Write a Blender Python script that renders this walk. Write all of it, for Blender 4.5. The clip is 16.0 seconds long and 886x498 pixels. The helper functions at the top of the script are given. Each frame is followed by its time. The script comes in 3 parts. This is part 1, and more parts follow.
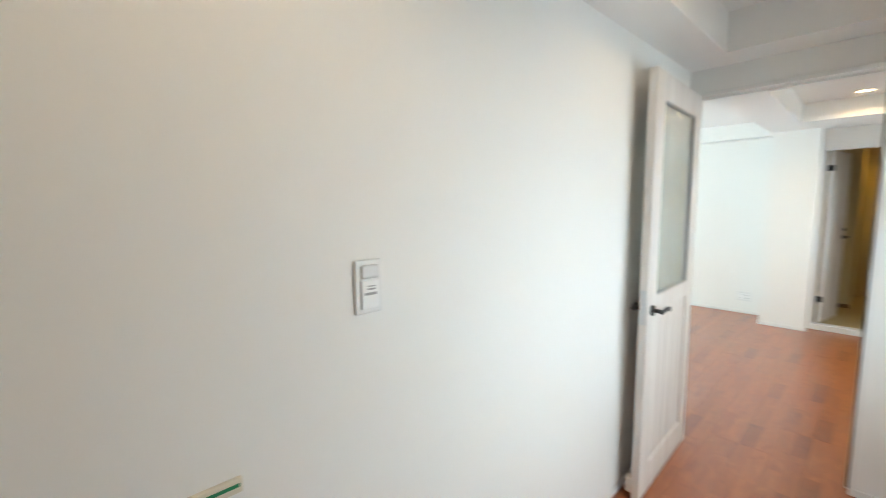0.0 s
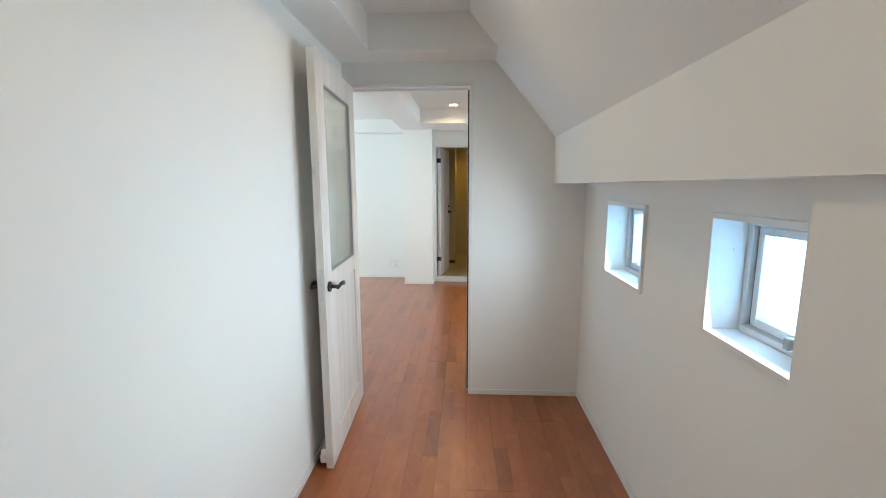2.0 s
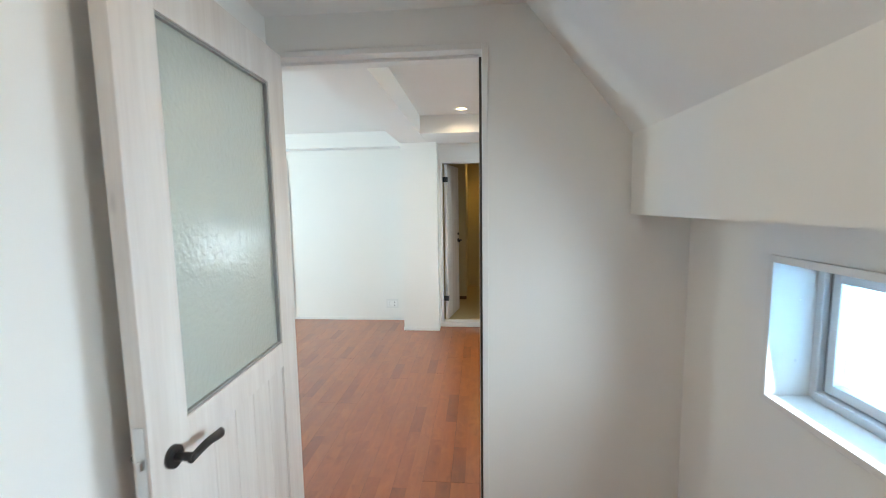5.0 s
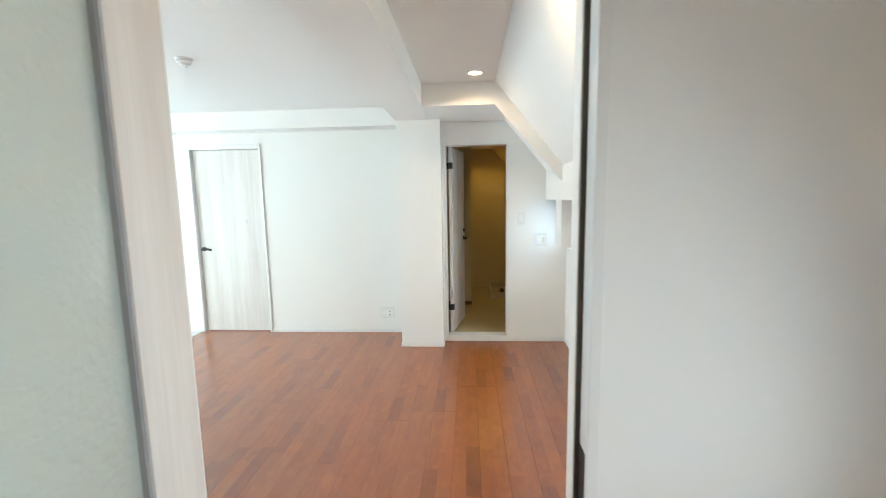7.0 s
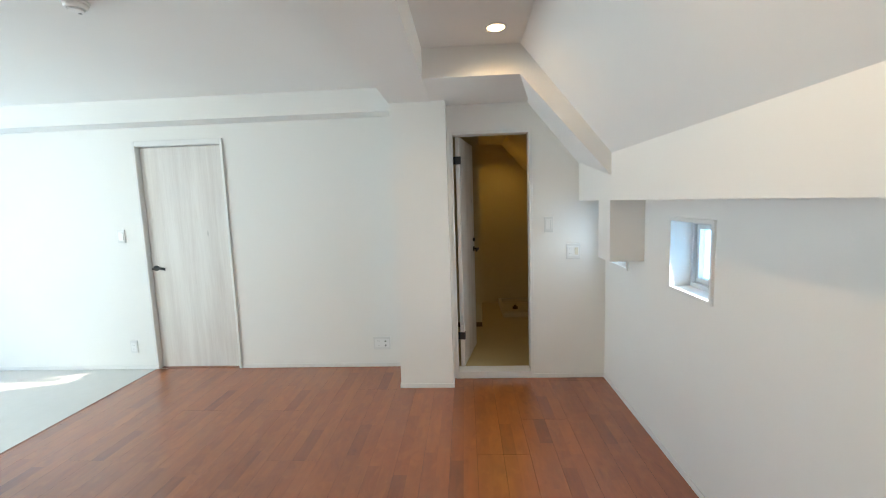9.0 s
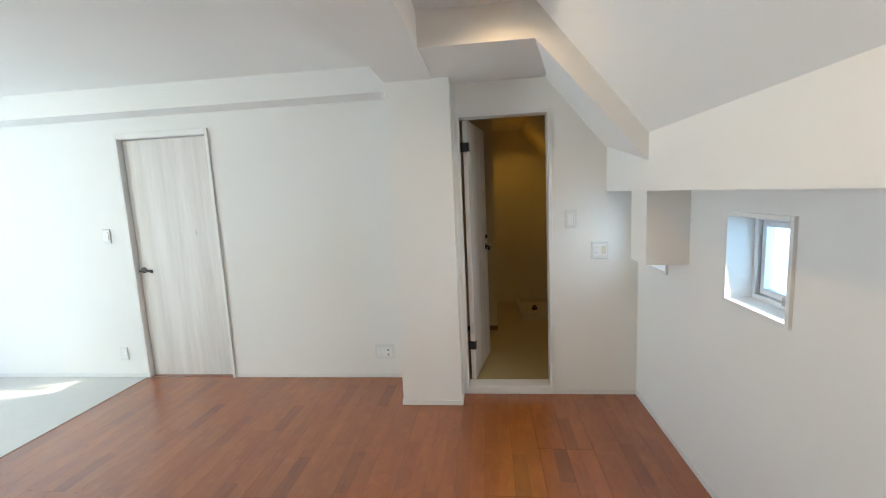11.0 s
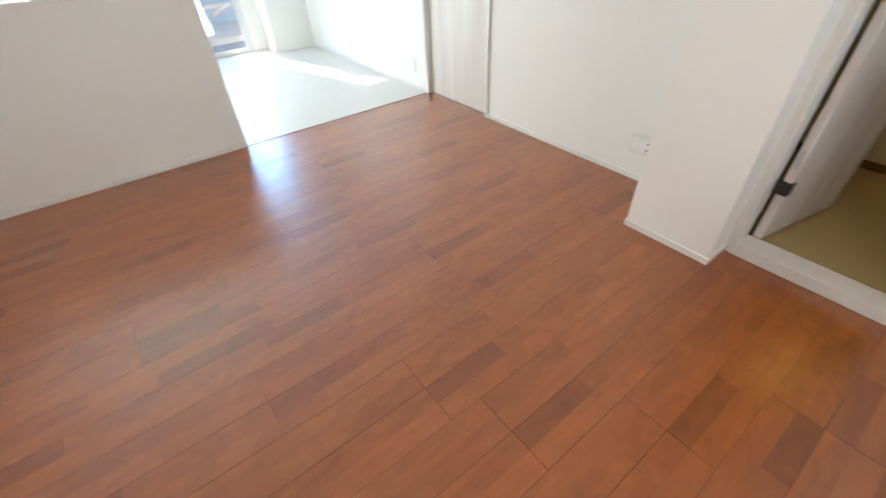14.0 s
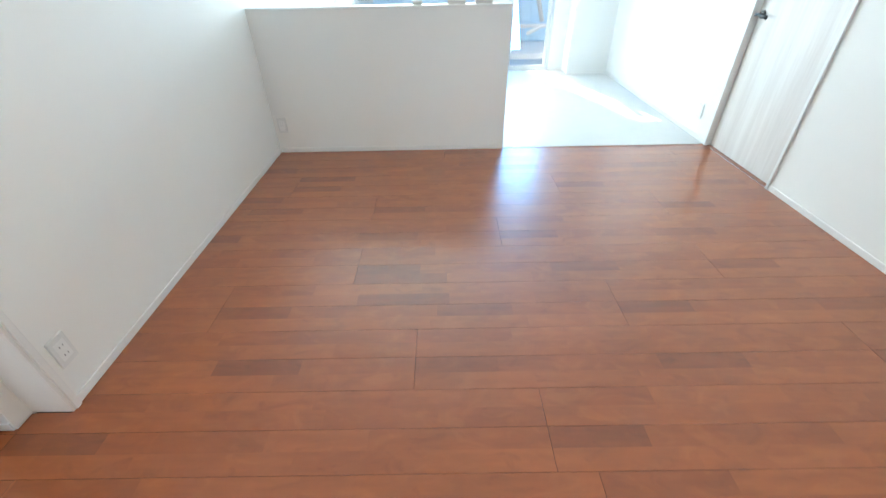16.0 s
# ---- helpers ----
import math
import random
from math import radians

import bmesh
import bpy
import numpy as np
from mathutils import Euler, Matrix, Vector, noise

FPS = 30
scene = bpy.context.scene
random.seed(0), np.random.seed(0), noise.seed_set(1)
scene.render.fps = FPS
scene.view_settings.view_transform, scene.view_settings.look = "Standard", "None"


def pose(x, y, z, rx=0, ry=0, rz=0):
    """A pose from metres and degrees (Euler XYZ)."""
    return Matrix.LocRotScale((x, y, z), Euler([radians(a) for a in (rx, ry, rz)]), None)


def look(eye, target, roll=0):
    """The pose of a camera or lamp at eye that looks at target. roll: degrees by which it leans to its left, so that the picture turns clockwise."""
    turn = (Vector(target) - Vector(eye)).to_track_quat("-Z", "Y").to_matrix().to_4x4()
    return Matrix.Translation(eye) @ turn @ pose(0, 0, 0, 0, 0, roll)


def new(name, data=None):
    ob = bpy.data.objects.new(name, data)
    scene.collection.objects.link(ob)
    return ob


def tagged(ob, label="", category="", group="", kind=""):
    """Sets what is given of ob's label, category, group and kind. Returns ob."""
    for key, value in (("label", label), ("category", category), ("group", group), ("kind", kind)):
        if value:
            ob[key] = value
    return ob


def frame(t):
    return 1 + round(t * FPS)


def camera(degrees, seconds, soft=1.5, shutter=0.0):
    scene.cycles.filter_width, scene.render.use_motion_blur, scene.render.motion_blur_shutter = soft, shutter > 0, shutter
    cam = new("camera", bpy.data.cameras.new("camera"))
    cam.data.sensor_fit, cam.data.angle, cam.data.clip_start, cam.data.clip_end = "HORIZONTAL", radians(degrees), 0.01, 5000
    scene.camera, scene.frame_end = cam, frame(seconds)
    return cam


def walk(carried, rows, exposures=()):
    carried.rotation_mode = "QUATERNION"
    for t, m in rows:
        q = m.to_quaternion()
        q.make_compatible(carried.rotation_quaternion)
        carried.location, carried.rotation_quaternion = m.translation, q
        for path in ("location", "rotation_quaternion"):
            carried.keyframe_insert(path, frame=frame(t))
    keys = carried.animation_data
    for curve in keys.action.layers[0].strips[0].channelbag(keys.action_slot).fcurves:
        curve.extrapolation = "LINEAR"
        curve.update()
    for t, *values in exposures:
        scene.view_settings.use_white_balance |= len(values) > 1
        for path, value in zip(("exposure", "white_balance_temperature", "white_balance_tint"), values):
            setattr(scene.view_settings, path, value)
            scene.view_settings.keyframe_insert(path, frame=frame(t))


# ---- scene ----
cam = camera(94.1, 16.0, soft=1.0, shutter=0.4)
PATH = [
    (0, (0.108, 0.195, 1.441), (1.469, 1.644, 1.221), -0.5),
    (0.5, (0.134, 0.255, 1.432), (1.873, 1.206, 1.158), 0.5),
    (1, (0.151, 0.269, 1.421), (2.071, 0.747, 1.127), 0.4),
    (1.5, (0.164, 0.259, 1.423), (2.13, 0.461, 1.12), 0.2),
    (2, (0.171, 0.242, 1.42), (2.145, 0.344, 1.118), -0.2),
    (2.5, (0.195, 0.191, 1.422), (2.17, 0.29, 1.123), -0.3),
    (3, (0.244, 0.15, 1.427), (2.222, 0.255, 1.146), -0.5),
    (3.5, (0.366, 0.161, 1.428), (2.348, 0.278, 1.181), -0.6),
    (4, (0.712, 0.188, 1.45), (2.695, 0.35, 1.248), -0.8),
    (6.5, (1.892, 0.345, 1.482), (3.872, 0.515, 1.258), -0.7),
    (7, (2.104, 0.428, 1.47), (4.084, 0.556, 1.223), -1.0),
    (7.5, (2.332, 0.507, 1.47), (4.311, 0.61, 1.199), -1.3),
    (8, (2.563, 0.518, 1.459), (4.543, 0.626, 1.196), -1.6),
    (8.5, (2.762, 0.546, 1.457), (4.746, 0.643, 1.228), -1.7),
    (9, (2.934, 0.563, 1.453), (4.918, 0.676, 1.23), -1.9),
    (11.5, (3.42, 0.417, 1.463), (5.373, 0.703, 1.141), -3.3),
    (12, (3.53, 0.35, 1.443), (5.43, 0.739, 0.954), -3.5),
    (12.5, (3.734, 0.317, 1.405), (5.522, 0.871, 0.7), -3.2),
    (13, (3.987, 0.244, 1.394), (5.553, 1.04, 0.438), -3.8),
    (13.5, (4.147, 0.227, 1.369), (5.411, 1.268, 0.221), -3.4),
    (14, (4.257, 0.275, 1.309), (5.164, 1.526, 0.039), -2.8),
    (14.5, (4.305, 0.283, 1.305), (4.838, 1.648, -0.057), -2.6),
    (15, (4.344, 0.241, 1.285), (4.589, 1.661, -0.102), -2.1),
    (15.5, (4.328, 0.218, 1.298), (4.394, 1.713, -0.029), -1.8),
    (16, (4.331, 0.201, 1.309), (4.321, 1.83, 0.149), -1.2),
]
EXPOSURES = [(0.0, 1.45, 6800, 9), (1.0, 1.28, 6550, 9), (2.0, 1.2, 6500, 9), (4.0, 1.1, 6550, 9), (6.5, 1.25, 6700, 9), (7.5, 1.2, 6900, 10), (8.0, 1.05, 6950, 10), (8.5, 0.75, 7000, 12),
             (9.0, 0.64, 7050, 13), (11.5, 0.58, 7250, 16), (12.5, 0.65, 7400, 18), (14.0, 0.95, 7400, 18), (15.0, 1.2, 6850, 13), (16.0, 1.15, 6450, 10)]
walk(cam, [(t, look(eye, target, roll)) for t, eye, target, roll in PATH], EXPOSURES)

# ---- world, sun, lamps ----
SUN_AZ, SUN_EL = radians(17.4), radians(39.5)   # light comes from +y, a little from -x
world = bpy.data.worlds.new("sky")
scene.world = world
world.use_nodes = True
wn = world.node_tree.nodes
sky = wn.new("ShaderNodeTexSky")
sky.sky_type, sky.sun_disc = "NISHITA", False
sky.sun_elevation, sky.sun_rotation = SUN_EL, -SUN_AZ
wn["Background"].inputs["Strength"].default_value = 0.15
world.node_tree.links.new(sky.outputs["Color"], wn["Background"].inputs["Color"])

sun = new("sun", bpy.data.lights.new("sun", "SUN"))
sun.data.energy, sun.data.angle, sun.data.color = 5.0, radians(0.5), (1.0, 0.93, 0.82)
sun_from = Vector((-math.sin(SUN_AZ) * math.cos(SUN_EL), math.cos(SUN_AZ) * math.cos(SUN_EL), math.sin(SUN_EL)))
sun.matrix_world = look(sun_from * 20, (0, 0, 0))


def area_lamp(name, m, w, h, watts, colour, spread):
    """A rectangular lamp standing in an opening."""
    lamp = new(name, bpy.data.lights.new(name, "AREA"))
    lamp.data.shape, lamp.data.size, lamp.data.size_y = "RECTANGLE", w, h
    lamp.data.energy, lamp.data.color = watts, colour
    lamp.data.spread = radians(spread)
    lamp.matrix_world = m
    return lamp


def spot_lamp(name, eye, watts, colour, cone=130, radius=0.035):
    lamp = new(name, bpy.data.lights.new(name, "SPOT"))
    lamp.data.energy, lamp.data.color, lamp.data.spot_size, lamp.data.spot_blend = watts, colour, radians(cone), 0.6
    lamp.data.shadow_soft_size = radius
    lamp.matrix_world = look(eye, (eye[0], eye[1] + 0.0001, 0))
    return lamp


SKYLIGHT = (0.17, 0.50, 1.0)
DAY, WARM = (0.80, 0.98, 1.0), (1.0, 0.70, 0.38)
# skylight through the two balcony windows, and through the four small frosted panes of the outer wall
area_lamp("window_light", look((4.02, 6.262, 1.2), (3.4, 0, 2.6)), 1.55, 1.6, 53, DAY, 155)
area_lamp("window_light", look((5.49, 6.262, 1.1), (4.0, 0, 0.9)), 0.50, 1.7, 16, SKYLIGHT, 160)
for wx0, wx1, watts in ((1.10, 1.488, 2.4), (1.95, 2.42, 2.3), (4.795, 5.19, 3.4), (5.752, 6.14, 0.45)):
    area_lamp("pane_light", look(((wx0 + wx1) / 2, -0.514, 1.146), ((wx0 + wx1) / 2, 5, 0.1)), wx1 - wx0 - 0.04, 0.34, watts, (0.80, 0.93, 1.0), 135)
spot_lamp("downlight_lamp", (5.26, 0.375, 2.362), 5, WARM, 150)
spot_lamp("downlight_lamp", (3.80, 0.375, 2.362), 16, WARM, 150)
spot_lamp("downlight_lamp", (0.35, 0.42, 2.362), 5.8, (1.0, 0.80, 0.56), 150)
# unseen downlight, added to brighten the study's slope and soffit
spot_lamp("downlight_lamp", (1.81, 0.42, 2.362), 3.8, (1.0, 0.80, 0.56), 150)
spot_lamp("bathroom_lamp", (8.0, 0.2, 2.17), 3.2, (1.0, 0.63, 0.15), 150)


# ---- materials ----
def material(name, base, rough=0.5, metal=0.0, spec=0.5):
    m = bpy.data.materials.new(name)
    m.use_nodes = True
    b = m.node_tree.nodes["Principled BSDF"]
    b.inputs["Base Color"].default_value = (*base, 1)
    b.inputs["Roughness"].default_value = rough
    b.inputs["Metallic"].default_value = metal
    b.inputs["Specular IOR Level"].default_value = spec
    return m


def node(m, kind, **sockets):
    n = m.node_tree.nodes.new(kind)
    for key, value in sockets.items():
        n.inputs[key.replace("_", " ")].default_value = value
    return n


def join(m, a, b):
    m.node_tree.links.new(a, b)


def place_coords(m, scale):
    """World-sized coordinates, stretched by scale."""
    geo = node(m, "ShaderNodeNewGeometry")
    mp = node(m, "ShaderNodeMapping")
    mp.inputs["Scale"].default_value = scale
    join(m, geo.outputs["Position"], mp.inputs["Vector"])
    return mp.outputs["Vector"]


def bump(m, height, strength, distance):
    bp = node(m, "ShaderNodeBump", Strength=strength, Distance=distance)
    join(m, height, bp.inputs["Height"])
    join(m, bp.outputs["Normal"], m.node_tree.nodes["Principled BSDF"].inputs["Normal"])
    return bp


def blend_colours(m, fac, a, b):
    mix = node(m, "ShaderNodeMix")
    mix.data_type = "RGBA"
    mix.inputs["A"].default_value, mix.inputs["B"].default_value = (*a, 1), (*b, 1)
    join(m, fac, mix.inputs["Factor"])
    return mix.outputs["Result"]


def wallpaper(name, a, b):
    """Vinyl wall covering: fine woven relief, faint large variation."""
    m = material(name, a, 0.72, spec=0.25)
    big = node(m, "ShaderNodeTexNoise", Scale=1.3, Detail=3.0)
    join(m, place_coords(m, (1, 1, 1)), big.inputs["Vector"])
    join(m, blend_colours(m, big.outputs["Fac"], a, b), m.node_tree.nodes["Principled BSDF"].inputs["Base Color"])
    fine = node(m, "ShaderNodeTexNoise", Scale=260.0, Detail=4.0, Roughness=0.65)
    join(m, place_coords(m, (1, 1, 0.6)), fine.inputs["Vector"])
    bump(m, fine.outputs["Fac"], 0.22, 0.0012)
    return m


WALL = wallpaper("white_wallpaper", (0.835, 0.825, 0.795), (0.855, 0.845, 0.82))
CEILING = wallpaper("ceiling_paper", (0.835, 0.825, 0.80), (0.855, 0.845, 0.825))
# pale paper with the weak bulb's yellow put into its colour
BATH = wallpaper("warm_tinted_bathroom_paper", (0.66, 0.57, 0.36), (0.70, 0.61, 0.40))


def painted(name, base, rough=0.4):
    m = material(name, base, rough)
    n = node(m, "ShaderNodeTexNoise", Scale=60.0, Detail=5.0)
    join(m, place_coords(m, (1, 1, 1)), n.inputs["Vector"])
    join(m, blend_colours(m, n.outputs["Fac"], tuple(c * 0.96 for c in base), base), m.node_tree.nodes["Principled BSDF"].inputs["Base Color"])
    bump(m, n.outputs["Fac"], 0.06, 0.001)
    return m


TRIM = painted("white_trim", (0.82, 0.81, 0.79), 0.42)
PLASTIC = painted("white_plastic", (0.86, 0.86, 0.85), 0.35)
PLATE = painted("plate_plastic", (0.785, 0.785, 0.77), 0.35)
GREY_PLASTIC = painted("grey_plastic", (0.30, 0.30, 0.30), 0.4)
LIGHT_GREY = painted("pale_grey_plastic", (0.71, 0.72, 0.72), 0.22)
CREAM = painted("cream_plastic", (0.72, 0.66, 0.54), 0.4)
BLACK = painted("black_metal", (0.02, 0.02, 0.022), 0.38)
GREEN = painted("green_ink", (0.01, 0.22, 0.10), 0.5)
ALUMINIUM = material("aluminium", (0.70, 0.72, 0.74), 0.34, 0.25)
STEEL = material("brushed_steel", (0.6, 0.6, 0.6), 0.3, 1.0)
RUBBER = material("dark_rubber", (0.03, 0.03, 0.03), 0.7)
BRASS = material("brass", (0.16, 0.10, 0.04), 0.45, 1.0)
CARD = painted("off_white_card", (0.66, 0.63, 0.58), 0.7)
UNDERLAY = painted("dark_underlay", (0.045, 0.02, 0.012), 0.8)
CONCRETE = painted("concrete", (0.42, 0.42, 0.40), 0.85)
LIT = material("lamp_lens", (1, 0.9, 0.7), 0.5)
LIT.node_tree.nodes["Principled BSDF"].inputs["Emission Color"].default_value = (1.0, 0.74, 0.40, 1)
LIT.node_tree.nodes["Principled BSDF"].inputs["Emission Strength"].default_value = 6.0
# glow for an added panel that whitens the frosted panes and blues the reveals
PANE_GLOW = material("pane_backdrop_glow", (0.8, 0.85, 0.9), 0.9)
PANE_GLOW.node_tree.nodes["Principled BSDF"].inputs["Emission Color"].default_value = (0.34, 0.67, 1.0, 1)
PANE_GLOW.node_tree.nodes["Principled BSDF"].inputs["Emission Strength"].default_value = 4.0
SKYGLASS = material("dark_window_glass", (0.06, 0.09, 0.13), 0.08)


def veneer(name, low, high, grain):
    """Stained birch veneer along x: each strip has its own tone, grain and clouding."""
    m = material(name, low, 0.3)
    b = m.node_tree.nodes["Principled BSDF"]
    geo, info = node(m, "ShaderNodeNewGeometry"), node(m, "ShaderNodeObjectInfo")
    mixr = node(m, "ShaderNodeMath")
    mixr.operation = "MULTIPLY_ADD"
    mixr.inputs[1].default_value, mixr.inputs[2].default_value = 0.8, 0.0
    join(m, geo.outputs["Random Per Island"], mixr.inputs[0])
    add = node(m, "ShaderNodeMath")
    add.operation = "MULTIPLY_ADD"
    add.inputs[1].default_value = 0.2
    join(m, info.outputs["Random"], add.inputs[0])
    join(m, mixr.outputs[0], add.inputs[2])
    tone = blend_colours(m, add.outputs[0], low, high)
    # each strip starts elsewhere in the grain
    off = node(m, "ShaderNodeCombineXYZ")
    mul = node(m, "ShaderNodeMath")
    mul.operation = "MULTIPLY"
    mul.inputs[1].default_value = 37.0
    join(m, add.outputs[0], mul.inputs[0])
    join(m, mul.outputs[0], off.inputs["Z"])
    vec = node(m, "ShaderNodeVectorMath")
    join(m, place_coords(m, (1.0, 9.0, 1.0)), vec.inputs[0])
    join(m, off.outputs[0], vec.inputs[1])
    streak = node(m, "ShaderNodeTexNoise", Scale=4.0, Detail=4.0, Roughness=0.5)
    join(m, vec.outputs[0], streak.inputs["Vector"])
    vec2 = node(m, "ShaderNodeVectorMath")
    join(m, place_coords(m, (1.0, 2.2, 1.0)), vec2.inputs[0])
    join(m, off.outputs[0], vec2.inputs[1])
    cloud = node(m, "ShaderNodeTexNoise", Scale=6.0, Detail=3.0, Distortion=0.4)
    join(m, vec2.outputs[0], cloud.inputs["Vector"])
    ramp = node(m, "ShaderNodeMapRange")
    ramp.inputs["From Min"].default_value, ramp.inputs["From Max"].default_value = 0.3, 0.72
    ramp.inputs["To Min"].default_value, ramp.inputs["To Max"].default_value = 1.0 - grain, 1.0 + grain * 0.7
    both = node(m, "ShaderNodeMath")
    both.operation = "MULTIPLY_ADD"
    both.inputs[1].default_value = 0.5
    half = node(m, "ShaderNodeMath")
    half.operation = "MULTIPLY"
    half.inputs[1].default_value = 0.5
    join(m, streak.outputs["Fac"], both.inputs[0])
    join(m, cloud.outputs["Fac"], half.inputs[0])
    join(m, half.outputs[0], both.inputs[2])
    join(m, both.outputs[0], ramp.inputs["Value"])
    scl = node(m, "ShaderNodeVectorMath")
    scl.operation = "SCALE"
    join(m, tone, scl.inputs[0])
    join(m, ramp.outputs["Result"], scl.inputs["Scale"])
    # flame figure: soft paler flecks and a few brown clouds across the grain
    vec3 = node(m, "ShaderNodeVectorMath")
    join(m, place_coords(m, (1.0, 1.7, 1.0)), vec3.inputs[0])
    join(m, off.outputs[0], vec3.inputs[1])
    flame = node(m, "ShaderNodeTexNoise", Scale=7.0, Detail=4.0, Roughness=0.5, Distortion=1.2)
    join(m, vec3.outputs[0], flame.inputs["Vector"])
    pale = node(m, "ShaderNodeMapRange")
    pale.inputs["From Min"].default_value, pale.inputs["From Max"].default_value = 0.52, 0.72
    pale.inputs["To Max"].default_value = 0.45
    join(m, flame.outputs["Fac"], pale.inputs["Value"])
    brown = node(m, "ShaderNodeMapRange")
    brown.inputs["From Min"].default_value, brown.inputs["From Max"].default_value = 0.42, 0.27
    brown.inputs["To Max"].default_value = 0.45
    join(m, flame.outputs["Fac"], brown.inputs["Value"])
    top = node(m, "ShaderNodeMix")
    top.data_type = "RGBA"
    join(m, pale.outputs["Result"], top.inputs[0])
    join(m, scl.outputs[0], top.inputs[6])
    top.inputs[7].default_value = (high[0] * 1.18, high[1] * 1.3, high[2] * 1.4, 1)
    deep = node(m, "ShaderNodeMix")
    deep.data_type = "RGBA"
    join(m, brown.outputs["Result"], deep.inputs[0])
    join(m, top.outputs[2], deep.inputs[6])
    deep.inputs[7].default_value = (low[0] * 0.66, low[1] * 0.6, low[2] * 0.6, 1)
    join(m, deep.outputs[2], b.inputs["Base Color"])
    rr = node(m, "ShaderNodeMapRange")
    rr.inputs["To Min"].default_value, rr.inputs["To Max"].default_value = 0.36, 0.46
    join(m, cloud.outputs["Fac"], rr.inputs["Value"])
    join(m, rr.outputs["Result"], b.inputs["Roughness"])
    # satin lacquer over the open grain
    b.inputs["Specular IOR Level"].default_value = 0.65
    b.inputs["Coat Weight"].default_value, b.inputs["Coat Roughness"].default_value, b.inputs["Coat IOR"].default_value = 0.9, 0.24, 1.5
    return m


VENEER = veneer("stained_veneer", (0.285, 0.069, 0.0125), (0.362, 0.095, 0.0190), 0.2)
VENEER_DARK = veneer("dark_stained_veneer", (0.203, 0.048, 0.0088), (0.260, 0.064, 0.0120), 0.22)


def washed_oak(name, low, high):
    """Whitewashed printed oak, grain upright, with a few knots."""
    m = material(name, high, 0.5)
    b = m.node_tree.nodes["Principled BSDF"]
    s = node(m, "ShaderNodeTexNoise", Scale=6.0, Detail=7.0, Roughness=0.66, Distortion=0.25)
    join(m, place_coords(m, (2.0, 2.0, 0.12)), s.inputs["Vector"])
    f = node(m, "ShaderNodeTexNoise", Scale=42.0, Detail=4.0)
    join(m, place_coords(m, (5.0, 5.0, 0.14)), f.inputs["Vector"])
    mix = node(m, "ShaderNodeMath")
    mix.operation = "MULTIPLY_ADD"
    mix.inputs[1].default_value = 0.2
    h = node(m, "ShaderNodeMath")
    h.operation = "MULTIPLY"
    h.inputs[1].default_value = 0.8
    join(m, f.outputs["Fac"], mix.inputs[0])
    join(m, s.outputs["Fac"], h.inputs[0])
    join(m, h.outputs[0], mix.inputs[2])
    r = node(m, "ShaderNodeMapRange")
    r.inputs["From Min"].default_value, r.inputs["From Max"].default_value = 0.36, 0.62
    join(m, mix.outputs[0], r.inputs["Value"])
    tone = blend_colours(m, r.outputs["Result"], low, high)
    v = node(m, "ShaderNodeTexVoronoi", Scale=3.2)
    join(m, place_coords(m, (2.2, 2.2, 0.62)), v.inputs["Vector"])
    k = node(m, "ShaderNodeMapRange")
    k.inputs["From Min"].default_value, k.inputs["From Max"].default_value = 0.02, 0.075
    k.inputs["To Min"].default_value, k.inputs["To Max"].default_value = 0.60, 1.0
    join(m, v.outputs["Distance"], k.inputs["Value"])
    scl = node(m, "ShaderNodeVectorMath")
    scl.operation = "SCALE"
    join(m, tone, scl.inputs[0])
    join(m, k.outputs["Result"], scl.inputs["Scale"])
    join(m, scl.outputs[0], b.inputs["Base Color"])
    bump(m, f.outputs["Fac"], 0.15, 0.001)
    return m


OAK = washed_oak("whitewashed_oak", (0.645, 0.595, 0.56), (0.775, 0.74, 0.705))


def carpet():
    m = material("pale_carpet", (0.66, 0.65, 0.61), 0.62, spec=0.35)
    n = node(m, "ShaderNodeTexNoise", Scale=9.0, Detail=8.0, Roughness=0.7)
    join(m, place_coords(m, (1, 1, 1)), n.inputs["Vector"])
    join(m, blend_colours(m, n.outputs["Fac"], (0.53, 0.52, 0.495), (0.62, 0.61, 0.58)), m.node_tree.nodes["Principled BSDF"].inputs["Base Color"])
    f = node(m, "ShaderNodeTexNoise", Scale=180.0, Detail=3.0)
    join(m, place_coords(m, (1, 1, 1)), f.inputs["Vector"])
    bump(m, f.outputs["Fac"], 0.15, 0.001)
    return m


PALE_FLOOR = carpet()
PALE_FLOOR.node_tree.nodes["Principled BSDF"].inputs["Roughness"].default_value = 0.30


def wavy_glass():
    """Cast glass with a hammered, rippled face that catches small glints."""
    m = material("rippled_glass", (0.80, 0.86, 0.79), 0.16)
    b = m.node_tree.nodes["Principled BSDF"]
    b.inputs["Transmission Weight"].default_value = 0.5
    n = node(m, "ShaderNodeTexNoise", Scale=75.0, Detail=1.5, Distortion=0.4)
    join(m, place_coords(m, (1, 1, 0.8)), n.inputs["Vector"])
    bp = bump(m, n.outputs["Fac"], 0.4, 0.003)
    join(m, bp.outputs["Normal"], b.inputs["Coat Normal"])
    b.inputs["Coat Weight"].default_value, b.inputs["Coat Roughness"].default_value = 1.0, 0.03
    return m


GLASS = wavy_glass()
FROSTED = material("frosted_glass", (0.86, 0.90, 0.93), 0.55)
FROSTED.node_tree.nodes["Principled BSDF"].inputs["Transmission Weight"].default_value = 1.0
CLEAR = material("clear_glass", (0.97, 0.98, 0.98), 0.0)
CLEAR.node_tree.nodes["Principled BSDF"].inputs["Transmission Weight"].default_value = 1.0


